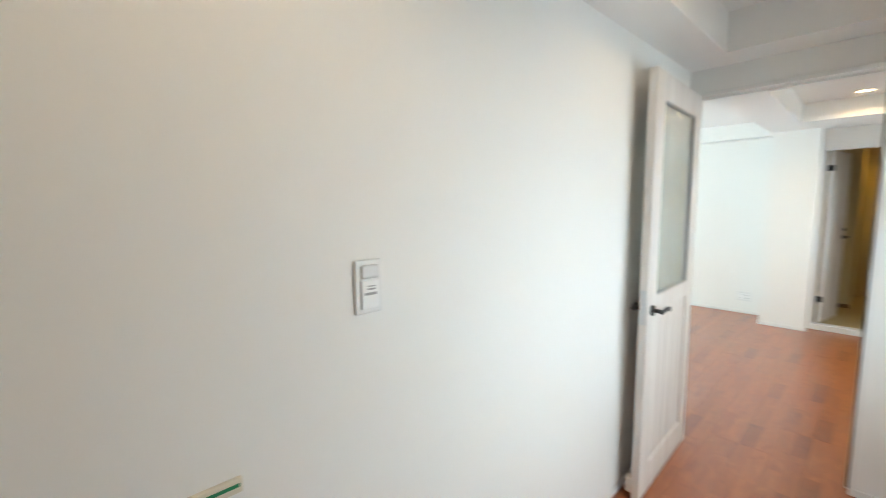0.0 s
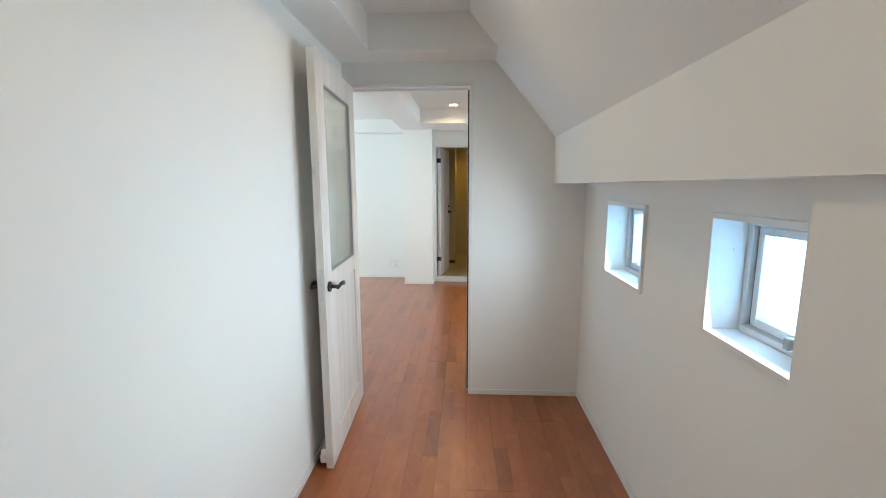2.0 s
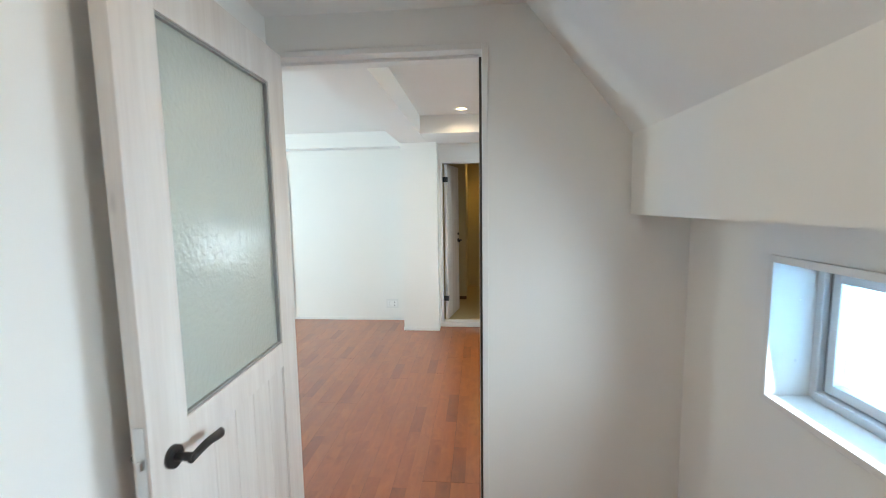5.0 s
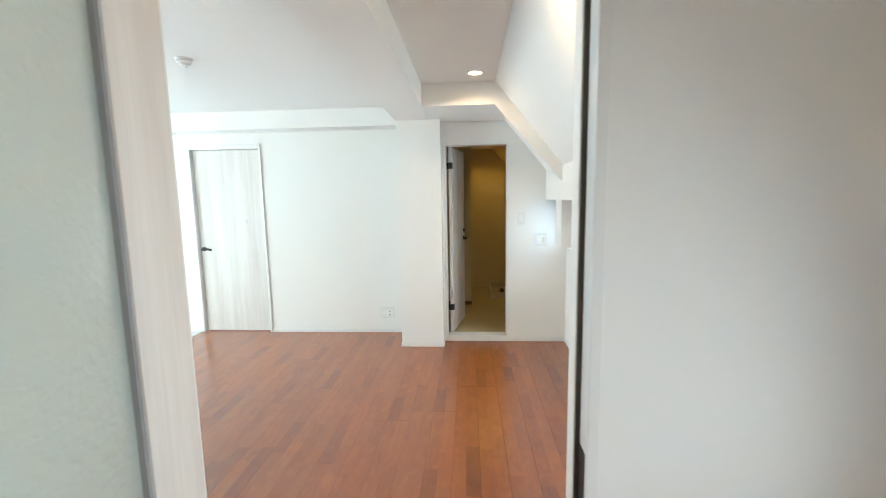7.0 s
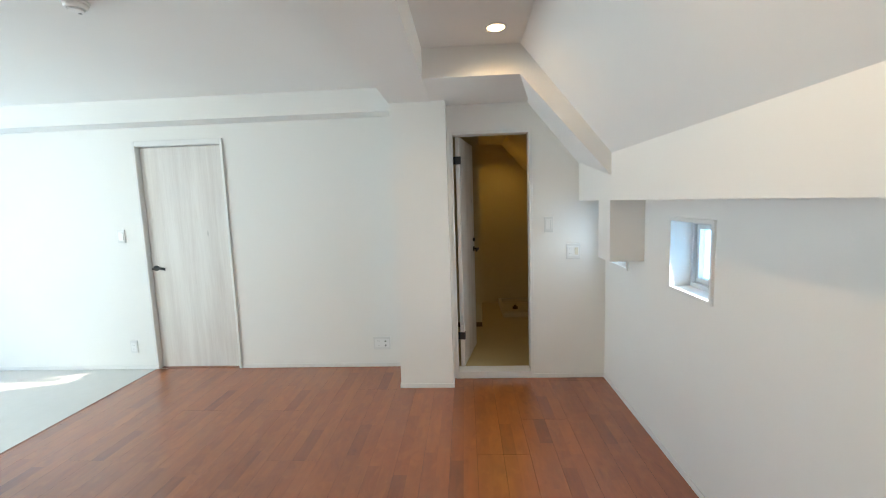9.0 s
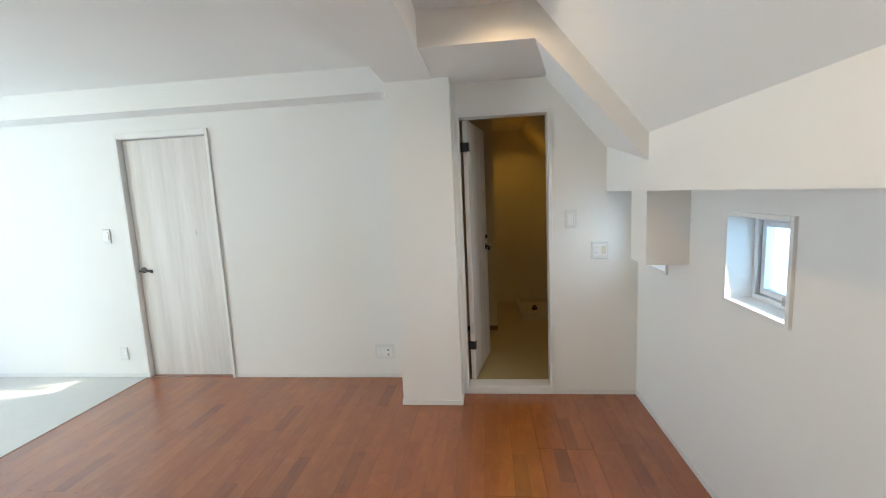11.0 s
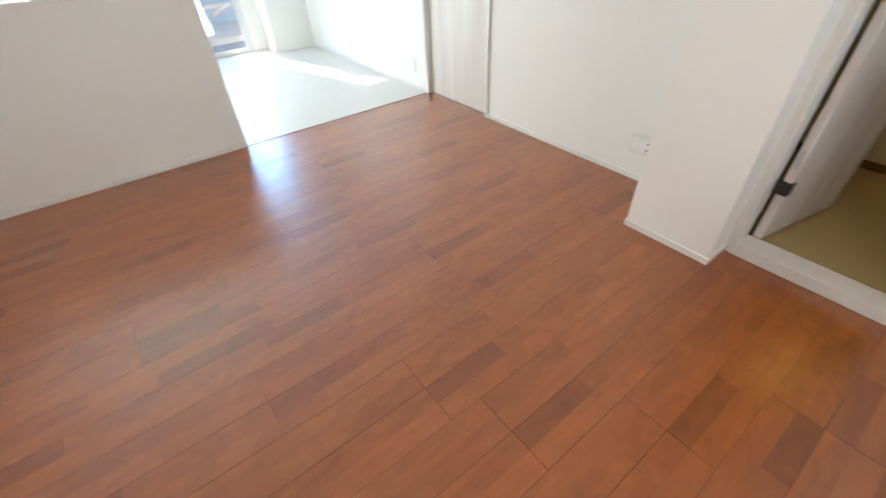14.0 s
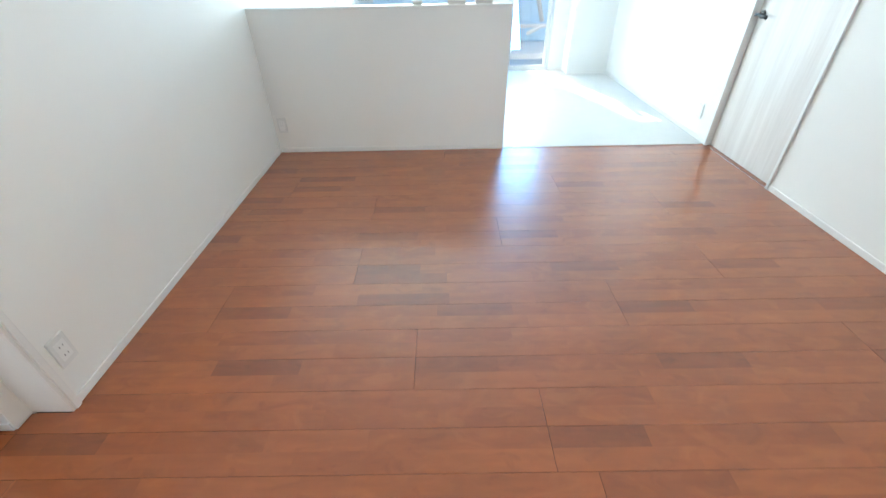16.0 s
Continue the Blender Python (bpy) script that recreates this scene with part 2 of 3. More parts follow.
# ---- mesh helpers ----
def box(bm, x0, x1, y0, y1, z0, z1, bevel=0.0):
    r = bmesh.ops.create_cube(bm, size=1.0, matrix=Matrix.LocRotScale(((x0 + x1) / 2, (y0 + y1) / 2, (z0 + z1) / 2), None, (abs(x1 - x0), abs(y1 - y0), abs(z1 - z0))))
    if bevel:
        edges = list({e for v in r["verts"] for e in v.link_edges})
        bmesh.ops.bevel(bm, geom=edges, offset=bevel, segments=2, profile=0.5, affect="EDGES")
    return bm


def boxes(*dims, bevel=0.0):
    bm = bmesh.new()
    for d in dims:
        box(bm, *d, bevel=bevel)
    return bm


def disc(bm, centre, axis, radius, depth, segments=24, taper=1.0):
    """A short round piece along an axis, its middle at centre."""
    turn = Vector(axis).to_track_quat("Z", "Y").to_matrix().to_4x4()
    bmesh.ops.create_cone(bm, cap_ends=True, segments=segments, radius1=radius, radius2=radius * taper, depth=depth, matrix=Matrix.Translation(centre) @ turn)
    return bm


def prism(bm, section, axis, a, b):
    """A section of points, in (y, z) for axis x or (x, z) for axis y, drawn out from a to b."""
    put = (lambda s, v: (v, s[0], s[1])) if axis == "x" else (lambda s, v: (s[0], v, s[1]))
    lo, hi = [bm.verts.new(put(s, a)) for s in section], [bm.verts.new(put(s, b)) for s in section]
    n = len(section)
    bm.faces.new(lo), bm.faces.new(hi)
    for i in range(n):
        bm.faces.new((lo[i], lo[(i + 1) % n], hi[(i + 1) % n], hi[i]))
    bmesh.ops.recalc_face_normals(bm, faces=bm.faces[:])
    return bm


def mesh(name, bm, mat, smooth=False):
    bmesh.ops.recalc_face_normals(bm, faces=bm.faces[:])
    data = bpy.data.meshes.new(name)
    if smooth:
        for f in bm.faces:
            f.smooth = len(f.verts) == 4
    bm.to_mesh(data)
    bm.free()
    for m in mat if isinstance(mat, (list, tuple)) else [mat]:
        data.materials.append(m)
    return data


def part(name, bm, mat, parent, label="", smooth=False):
    ob = new(name, mesh(name, bm, mat, smooth))
    ob.parent = parent
    return tagged(ob, label)


def thing(name, m, label, category, group="", kind=""):
    ob = new(name)
    ob.empty_display_size = 0.1
    ob.matrix_world = m
    return tagged(ob, label, category, group, kind)


def structure(name, bm, mat, label, category="wall"):
    return tagged(new(name, mesh(name, bm, mat)), label, category, kind="structure")


# ---- the plan (x ahead through the rooms, y to the stair side, z up) ----
X_BACK, X_P0, X_P1, X_COL, X_BATH, X_FAR = -1.7, 2.845, 2.985, 6.048, 6.22, 6.49
Y_OUT, Y_BEAM, Y_LEFT, Y_HALF, Y_WIN = -0.53, -0.32, 1.01, 3.464, 6.25
CEIL, DROP = 2.372, 2.192
WT = 0.17   # outer wall's thickness
WINDOWS = ((1.10, 1.488), (1.95, 2.42), (4.795, 5.19), (5.752, 6.14))
WZ0, WZ1 = 0.953, 1.338

outer = bmesh.new()
xs = [X_BACK]
for a, b in WINDOWS:
    box(outer, xs[-1], a, Y_OUT - WT, Y_OUT, -0.05, 1.72)
    box(outer, a, b, Y_OUT - WT, Y_OUT, -0.05, WZ0)
    box(outer, a, b, Y_OUT - WT, Y_OUT, WZ1, 1.72)
    xs.append(b)
box(outer, xs[-1], 8.9, Y_OUT - WT, Y_OUT, -0.05, 1.72)
structure("wall_south", outer, WALL, "white papered outer wall with small deep windows")

structure("wall_study_left", boxes((X_BACK, X_P0, Y_LEFT, Y_LEFT + 0.12, -0.05, CEIL + 0.1)), WALL, "white papered wall of the small room")
structure("wall_back", boxes((X_BACK - 0.12, X_BACK, Y_OUT - WT, Y_LEFT + 0.12, -0.05, CEIL + 0.1)), WALL, "plain white wall closing the small room")
structure("wall_pier", boxes((X_BACK, 0.912, Y_OUT + 0.002, -0.355, 0, 1.50)), WALL, "white boxed-out pier below the ceiling beam")

D1 = (0.190, 1.096, 2.050)     # rough opening between the rooms: y0, y1, top
structure("wall_partition", boxes(
    (X_P0, X_P1, Y_OUT, D1[0], -0.05, CEIL + 0.1), (X_P0, X_P1, D1[0], D1[1], D1[2], CEIL + 0.1),
    (X_P0, X_P1, D1[1], Y_WIN, -0.05, CEIL + 0.1)), WALL, "white papered partition with a doorway")
D2 = (0.036, 0.674, 1.996)    # bathroom opening
structure("wall_bathroom", boxes(
    (X_BATH, X_BATH + 0.1, Y_OUT, D2[0], -0.05, CEIL + 0.1), (X_BATH, X_BATH + 0.1, D2[0], D2[1], D2[2], CEIL + 0.1),
    (X_BATH, X_BATH + 0.1, D2[1], 0.692, -0.05, CEIL + 0.1)), WALL, "white papered wall round the bathroom door")
structure("wall_column", boxes((X_COL, X_FAR + 0.1, 0.692, 1.107, -0.05, CEIL)), WALL, "white papered square column")
D3 = (2.652, 3.466, 2.050)     # far door opening
structure("wall_far", boxes(
    (X_FAR, X_FAR + 0.12, 1.107, D3[0], -0.05, CEIL + 0.1), (X_FAR, X_FAR + 0.12, D3[0], D3[1], D3[2], CEIL + 0.1),
    (X_FAR, X_FAR + 0.12, D3[1], Y_WIN, -0.05, CEIL + 0.1)), WALL, "long white papered wall with a door")
structure("wall_half", boxes((X_P1, 4.820, Y_HALF, Y_HALF + 0.11, -0.05, 1.015)), WALL, "chest-high white half wall")
structure("trim_half_wall", boxes((X_P1, 4.825, Y_HALF - 0.004, Y_HALF + 0.114, 1.015, 1.034), bevel=0.003), TRIM, "white cap on the half wall", "trim")
WN = ((3.20, 4.83), (5.20, 5.785))       # balcony windows: x0, x1
WNT = 2.05
structure("wall_north", boxes(
    (X_P1, WN[0][0], Y_WIN, Y_WIN + 0.16, -0.05, CEIL + 0.1), (WN[0][1], WN[1][0], Y_WIN, Y_WIN + 0.16, -0.05, CEIL + 0.1),
    (WN[1][1], X_FAR + 0.12, Y_WIN, Y_WIN + 0.16, -0.05, CEIL + 0.1),
    (WN[0][0], WN[0][1], Y_WIN, Y_WIN + 0.16, WNT, CEIL + 0.1), (WN[1][0], WN[1][1], Y_WIN, Y_WIN + 0.16, WNT, CEIL + 0.1)), WALL, "white wall round the balcony windows")
structure("wall_north_pier", boxes((5.97, X_FAR, 5.98, Y_WIN, -0.05, DROP)), WALL, "white papered pier beside the balcony window")

# ceilings, beams and slopes
structure("ceiling_study", boxes((X_BACK, X_P0, 0.10, Y_LEFT, CEIL, CEIL + 0.1)), CEILING, "white papered ceiling", "ceiling")
structure("ceiling_main", boxes((X_P1, X_FAR, 0.10, Y_WIN, CEIL, CEIL + 0.1)), CEILING, "white papered ceiling", "ceiling")
structure("ceiling_beam_study", boxes((X_BACK, X_P0, 0.79, Y_LEFT, DROP - 0.015, CEIL)), CEILING, "white papered ceiling beam", "beam")
structure("ceiling_beam_main", boxes((X_P1, X_COL, 0.80, 1.107, DROP, CEIL)), CEILING, "white papered ceiling beam", "beam")
structure("ceiling_beam_far", boxes((X_FAR - 0.21, X_FAR, 1.107, Y_WIN, DROP, CEIL)), CEILING, "white papered ceiling beam along the wall", "beam")
S0, S1 = (Y_BEAM, 1.717), (0.215, CEIL)
slope_at = lambda z: S0[0] + (z - S0[1]) * (S1[0] - S0[0]) / (S1[1] - S0[1])
for nm, a, b in (("ceiling_slope_study", X_BACK, X_P0), ("ceiling_slope_main", X_P1, X_BATH)):
    structure(nm, prism(bmesh.new(), [S0, S1, (S1[0], S1[1] + 0.15), (S0[0] - 0.2, S0[1] + 0.05)], "x", a, b), CEILING, "white papered sloping ceiling", "ceiling")
for nm, a, b in (("ceiling_eave_study", X_BACK, X_P0), ("ceiling_eave_main", X_P1, X_BATH)):
    structure(nm, prism(bmesh.new(), [(Y_OUT, 1.434), (Y_BEAM, 1.434), S0, (Y_OUT, 1.74)], "x", a, b), WALL, "white boxed beam along the eaves", "beam")
structure("ceiling_soffit_study", prism(bmesh.new(), [(0.79, 2.177), (slope_at(2.177), 2.177), (0.20, CEIL), (0.79, CEIL)], "x", 2.62, X_P0), CEILING, "white dropped soffit over the doorway", "ceiling")

# dropped soffit before the bathroom: its underside twists from a lower front edge back to the slope
bm = bmesh.new()
XF = 5.502
front = [(0.80, 2.197), (0.218, 2.197), (Y_BEAM, 1.583), (Y_BEAM, 1.727), (0.20, CEIL), (0.80, CEIL)]
rear = [(0.80, 2.197), (0.055, 2.197), (Y_BEAM, 1.727), (Y_BEAM, 1.80), (0.20, CEIL), (0.80, CEIL)]
vf = [bm.verts.new((XF, y, z)) for y, z in front]
vr = [bm.verts.new((X_BATH, y, z)) for y, z in rear]
bm.faces.new(vf), bm.faces.new(vr)
for i in range(6):
    bm.faces.new((vf[i], vf[(i + 1) % 6], vr[(i + 1) % 6], vr[i]))
structure("ceiling_soffit_main", bm, CEILING, "white dropped soffit with a sloping underside", "ceiling")
structure("wall_duct_box", boxes((5.514, 5.735, Y_OUT + 0.002, Y_BEAM, 1.055, 1.437)), WALL, "white boxed-in duct below the eaves beam", "duct box")

# floors
structure("floor_underlay", boxes((X_BACK, X_FAR, Y_OUT, Y_HALF, -0.05, -0.012)), UNDERLAY, "dark underlay below the boards", "floor")
structure("floor_pale", boxes((X_P1, X_FAR, Y_HALF + 0.012, Y_WIN, -0.05, -0.001)), PALE_FLOOR, "pale beige smooth floor covering by the window", "floor")
structure("trim_floor_edge", boxes((4.820, X_FAR, Y_HALF - 0.003, Y_HALF + 0.012, -0.012, 0.003), bevel=0.0015), VENEER_DARK, "thin dark wooden edge between the two floors", "trim")

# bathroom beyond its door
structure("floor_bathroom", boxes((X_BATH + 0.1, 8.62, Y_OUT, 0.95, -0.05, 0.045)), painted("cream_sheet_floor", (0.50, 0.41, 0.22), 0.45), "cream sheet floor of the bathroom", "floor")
structure("wall_bath_back", boxes((8.62, 8.84, Y_OUT, 1.07, -0.05, 2.3)), BATH, "bathroom wall tinted for warm light", "wall")
structure("wall_bath_left", boxes((X_BATH + 0.1, 8.62, 0.95, 1.07, -0.05, 2.3)), BATH, "bathroom wall tinted for warm light", "wall")
structure("wall_bath_jog", boxes((7.5, 8.62, 0.405, 0.95, 0.045, 2.2)), BATH, "boxed-out bathroom wall tinted for warm light", "wall")
structure("ceiling_bathroom", boxes((X_BATH + 0.1, 8.62, -0.53, 0.95, 2.2, 2.3)), BATH, "bathroom ceiling tinted for warm light", "ceiling")
structure("ceiling_bathroom_slope", prism(bmesh.new(), [(-0.53, 1.52), (0.06, 2.2), (0.06, 2.25), (-0.53, 2.25)], "x", X_BATH + 0.1, 8.62), BATH, "sloping bathroom ceiling tinted for warm light", "ceiling")
structure("wall_bath_skirting", boxes((7.494, 7.5, 0.405, 0.95, 0.045, 0.095)), painted("brown_skirting", (0.16, 0.09, 0.04), 0.5), "brown skirting in the bathroom", "trim")


# baseboards
def baseboard(*d):
    return structure("baseboard", boxes(d, bevel=0.002), TRIM, "low white skirting board", "baseboard")


BH, BT = 0.036, 0.007
baseboard(X_BACK, X_P0 - BT, Y_LEFT - BT, Y_LEFT, 0, BH)
baseboard(X_P0 - BT, X_P0, Y_OUT, D1[0], 0, BH)
baseboard(0.912, X_P0 - BT, Y_OUT, Y_OUT + BT, 0, BH)
baseboard(X_P1 + BT, X_BATH - BT, Y_OUT, Y_OUT + BT, 0, BH)
baseboard(X_BATH - BT, X_BATH, Y_OUT, D2[0], 0, BH)
baseboard(X_COL - BT, X_COL, 0.692 - BT, 1.107 + BT, 0, BH)
baseboard(X_COL, X_BATH - 0.003, 0.692 - BT, 0.692, 0, BH)
baseboard(X_COL, X_FAR, 1.107, 1.107 + BT, 0, BH)
baseboard(X_FAR - BT, X_FAR, 1.107 + BT, D3[0], 0, BH)
baseboard(X_P1, X_P1 + BT, 1.110, Y_HALF, 0, BH)
baseboard(X_P1, X_P1 + BT, Y_OUT, 0.167, 0, BH)
baseboard(X_P1 + BT, 4.820, Y_HALF - BT, Y_HALF, 0, BH)
baseboard(X_FAR - BT, X_FAR, D3[1] + 0.002, 5.98, 0, BH)


# ---- small deep windows ----
def small_window(x0, x1, name):
    """Deep white reveal with a slim casing, an aluminium top-hung sash, a frosted pane and a catch."""
    w = thing(name, pose((x0 + x1) / 2, Y_OUT, WZ0), "small aluminium window with frosted glass in a deep white reveal", "window", kind="structure")
    hx, h = (x1 - x0) / 2, WZ1 - WZ0
    c, d = 0.018, -0.118
    for nm, dims in (("casing_side", (-hx, -hx + c, d, 0.013, 0, h)), ("casing_side", (hx - c, hx, d, 0.013, 0, h)),
                     ("casing_head", (-hx + c, hx - c, d, 0.013, h - c, h)), ("window_sill", (-hx + c, hx - c, d, 0.014, 0, c))):
        part(nm, boxes(dims, bevel=0.0015), TRIM, w)
    i, k = hx - c, h - c
    frame_m = bmesh.new()
    for dims in ((-i, -i + 0.022, -0.17, -0.095, c, k), (i - 0.022, i, -0.17, -0.095, c, k), (-i + 0.022, i - 0.022, -0.17, -0.095, k - 0.02, k), (-i + 0.022, i - 0.022, -0.17, -0.088, c, c + 0.022)):
        box(frame_m, *dims, bevel=0.002)
    part("window_frame", frame_m, ALUMINIUM, w, "silver aluminium frame")
    s = i - 0.029
    part("gasket", boxes((-i + 0.022, -i + 0.029, -0.15, -0.112, c + 0.022, k - 0.02), (i - 0.029, i - 0.022, -0.15, -0.112, c + 0.022, k - 0.02)), RUBBER, w, "dark rubber gasket")
    sash = bmesh.new()
    for dims in ((-s, -s + 0.024, -0.15, -0.108, c + 0.024, k - 0.022), (s - 0.024, s, -0.15, -0.108, c + 0.024, k - 0.022),
                 (-s + 0.024, s - 0.024, -0.15, -0.108, k - 0.045, k - 0.022), (-s + 0.024, s - 0.024, -0.15, -0.108, c + 0.024, c + 0.050)):
        box(sash, *dims, bevel=0.002)
    part("sash", sash, ALUMINIUM, w, "silver aluminium sash")
    part("pane", boxes((-s + 0.02, s - 0.02, -0.138, -0.132, c + 0.045, k - 0.04)), FROSTED, w, "frosted white pane")
    catch = part("catch", boxes((-s + 0.055, -s + 0.125, -0.107, -0.088, c + 0.024, c + 0.046), (-s + 0.062, -s + 0.100, -0.090, -0.064, c + 0.028, c + 0.050), bevel=0.003), STEEL, w, "steel window catch")
    part("catch_lever", boxes((-s + 0.066, -s + 0.084, -0.066, -0.050, c + 0.030, c + 0.062), bevel=0.003), GREY_PLASTIC, catch, "dark grey catch lever")
    screws = bmesh.new()
    for z in (0.11, 0.27):
        disc(screws, (i - 0.001, -0.06, z), (-1, 0, 0), 0.004, 0.003, 10)
    part("screw_cover", screws, PLASTIC, w)
    return w


for n, (a, b) in enumerate(WINDOWS):
    small_window(a, b, "window_%d" % (n + 1))


# ---- lever handles ----
def lever(parent, at, out, along, label="matt black lever handle"):
    """A rose, a neck and a curved, flattened lever. out: away from the leaf; along: the way that the lever points."""
    out, along, at = Vector(out), Vector(along), Vector(at)
    bm = bmesh.new()
    disc(bm, at + out * 0.005, out, 0.025, 0.010, 28)
    disc(bm, at + out * 0.028, out, 0.0095, 0.042, 18)
    rings = []
    for i in range(13):
        t = i / 12
        c = at + out * (0.046 + 0.006 * math.sin(t * 3.1)) + along * (t * 0.118 - 0.008) + Vector((0, 0, 0.010 * math.sin(t * math.pi * 1.15) - 0.004 + 0.010 * max(0, t - 0.75)))
        ru, rv = 0.0095 - 0.003 * abs(t - 0.45), 0.0075 + 0.0055 * t
        rings.append([bm.verts.new(c + out * (ru * math.cos(q)) + Vector((0, 0, rv * math.sin(q)))) for q in (j * math.tau / 10 for j in range(10))])
    for a, b in zip(rings, rings[1:]):
        for j in range(10):
            bm.faces.new((a[j], a[(j + 1) % 10], b[(j + 1) % 10], b[j]))
    bm.faces.new(rings[0]), bm.faces.new(rings[-1])
    return part("lever_handle", bm, BLACK, parent, label, smooth=True)


# ---- door between the rooms: frame and open half-glazed leaf ----
def door_frame(name, axis_x0, axis_x1, y0, y1, top, width, label, sill=None, mat=TRIM):
    f = thing(name, pose(axis_x0, (y0 + y1) / 2, 0), label, "door frame", kind="structure")
    h = (y1 - y0) / 2
    e = axis_x1 - axis_x0
    part("jamb", boxes((-0.008, e + 0.008, -h, -h + width, 0, top), bevel=0.002), mat, f)
    part("jamb", boxes((-0.008, e + 0.008, h - width, h, 0, top), bevel=0.002), mat, f)
    part("head", boxes((-0.008, e + 0.008, -h + width, h - width, top - width, top), bevel=0.002), mat, f)
    if sill:
        part("sill", boxes((-0.010, e + 0.01, -h + width, h - width, 0, sill), bevel=0.004), mat, f, "raised white sill")
    return f


df = door_frame("door_frame_1", X_P0, X_P1, *D1, 0.022, "narrow white frame of the doorway between the rooms")
OH = (D1[1] - D1[0]) / 2 - 0.022
part("stop", boxes((0.05, 0.07, -OH, -OH + 0.011, 0, 2.017), (0.05, 0.07, -OH + 0.011, OH - 0.011, 2.017, 2.028)), TRIM, df, "rebate of the door frame")
part("seal", boxes((0.043, 0.05, -OH, -OH + 0.009, 0.01, 2.017)), painted("brown_rubber", (0.05, 0.04, 0.03), 0.6), df, "dark door seal")
part("strike_plate", boxes((0.006, 0.040, -OH - 0.001, -OH + 0.0015, 0.86, 0.98), bevel=0.0006), BLACK, df, "dark strike plate")
CE, CH = X_P1 - X_P0, (D1[1] - D1[0]) / 2
part("casing", boxes((CE, CE + 0.015, CH - 0.010, CH + 0.014, 0, 2.070), (CE, CE + 0.015, -CH - 0.020, -CH + 0.004, 0, 2.070), (CE, CE + 0.015, -CH + 0.004, CH - 0.004, 2.046, 2.070), bevel=0.003), TRIM, df, "white casing on the larger room's side")


def half_glazed_door():
    """Local x runs along the leaf from the hinge, local -y is the glazed face seen from the room."""
    W, H, T = 0.752, 2.008, 0.036
    turn = math.degrees(math.atan2(0.896 - 0.927, 2.035 - 2.787))
    d = thing("door_1", pose(2.787, 0.927, 0.008, 0, 0, turn), "open whitewashed oak door with a rippled glass pane and planked lower panel", "door", kind="structure")
    # after the turn of about 180 degrees, the seen face is local +y
    gx0, gx1, gz0, gz1 = 0.118, 0.630, 0.99, 1.885
    for nm, dims in (("hinge_stile", (0, gx0, -T, 0, 0, H)), ("lock_stile", (gx1, W, -T, 0, 0, H)),
                     ("top_rail", (gx0, gx1, -T, 0, gz1, H)), ("lock_rail", (gx0, gx1, -T, 0, 0.905, gz0)), ("bottom_rail", (gx0, gx1, -T, 0, 0, 0.150))):
        part(nm, boxes(dims, bevel=0.0015), OAK, d)
    part("pane", boxes((gx0 - 0.005, gx1 + 0.005, -0.021, -0.015, gz0 - 0.005, gz1 + 0.005)), GLASS, d, "rippled greenish glass")
    # the bead's dark colour stands for the frame's shadow at the glass edge
    bead = boxes((gx0, gx0 + 0.007, -T + 0.004, -0.005, gz0, gz1), (gx1 - 0.007, gx1, -T + 0.004, -0.005, gz0, gz1),
                 (gx0 + 0.007, gx1 - 0.007, -T + 0.004, -0.005, gz1 - 0.007, gz1), (gx0 + 0.007, gx1 - 0.007, -T + 0.004, -0.005, gz0, gz0 + 0.007))
    part("bead", bead, GREY_PLASTIC, d, "glazing bead with edge shadow in its colour")
    n = 5
    for i in range(n):
        a = gx0 + (gx1 - gx0) * i / n
        part("plank", boxes((a + 0.001, a + (gx1 - gx0) / n - 0.001, -T + 0.008, -0.008, 0.148, 0.907), bevel=0.002), OAK, d)
    part("latch_plate", boxes((W - 0.001, W + 0.0015, -T + 0.006, -0.006, 0.87, 1.03), bevel=0.0006), STEEL, d, "steel latch plate")
    part("latch", boxes((W, W + 0.009, -T + 0.012, -0.014, 0.94, 0.96), bevel=0.002), STEEL, d, "steel latch bolt")
    lever(d, (0.690, 0, 0.930), (0, 1, 0), (-1, 0, 0))
    lever(d, (0.690, -T, 0.930), (0, -1, 0), (-1, 0, 0))
    part("door_stop", boxes((W - 0.05, W - 0.012, -T - 0.035, -T, 0.02, 0.062), (W - 0.05, W - 0.006, -T - 0.028, -T, 0.062, 0.10), bevel=0.006), PLASTIC, d, "white plastic door stop")
    return d


half_glazed_door()

# ---- closed door in the long wall ----
f3 = door_frame("door_frame_2", X_FAR, X_FAR + 0.12, *D3, 0.024, "slim white frame of the closed door")
for dims in ((-0.016, 0, -0.407, -0.385, 0, 2.074), (-0.016, 0, 0.385, 0.407, 0, 2.074), (-0.016, 0, -0.385, 0.385, 2.030, 2.074)):
    part("casing", boxes(dims, bevel=0.003), TRIM, f3, "slim white casing proud of the wall")
d3 = thing("door_2", pose(X_FAR, 3.059, 0.008), "closed flush whitewashed oak door with a black lever", "door", kind="structure")
part("leaf", boxes((0.030, 0.066, -0.378, 0.378, 0, 2.012), bevel=0.0015), OAK, d3)
lever(d3, (0.030, 0.335, 0.936), (-1, 0, 0), (0, -1, 0))
part("sill", boxes((0.0, 0.12, -0.375, 0.375, -0.006, -0.001)), VENEER_DARK, d3, "dark floor strip under the door")

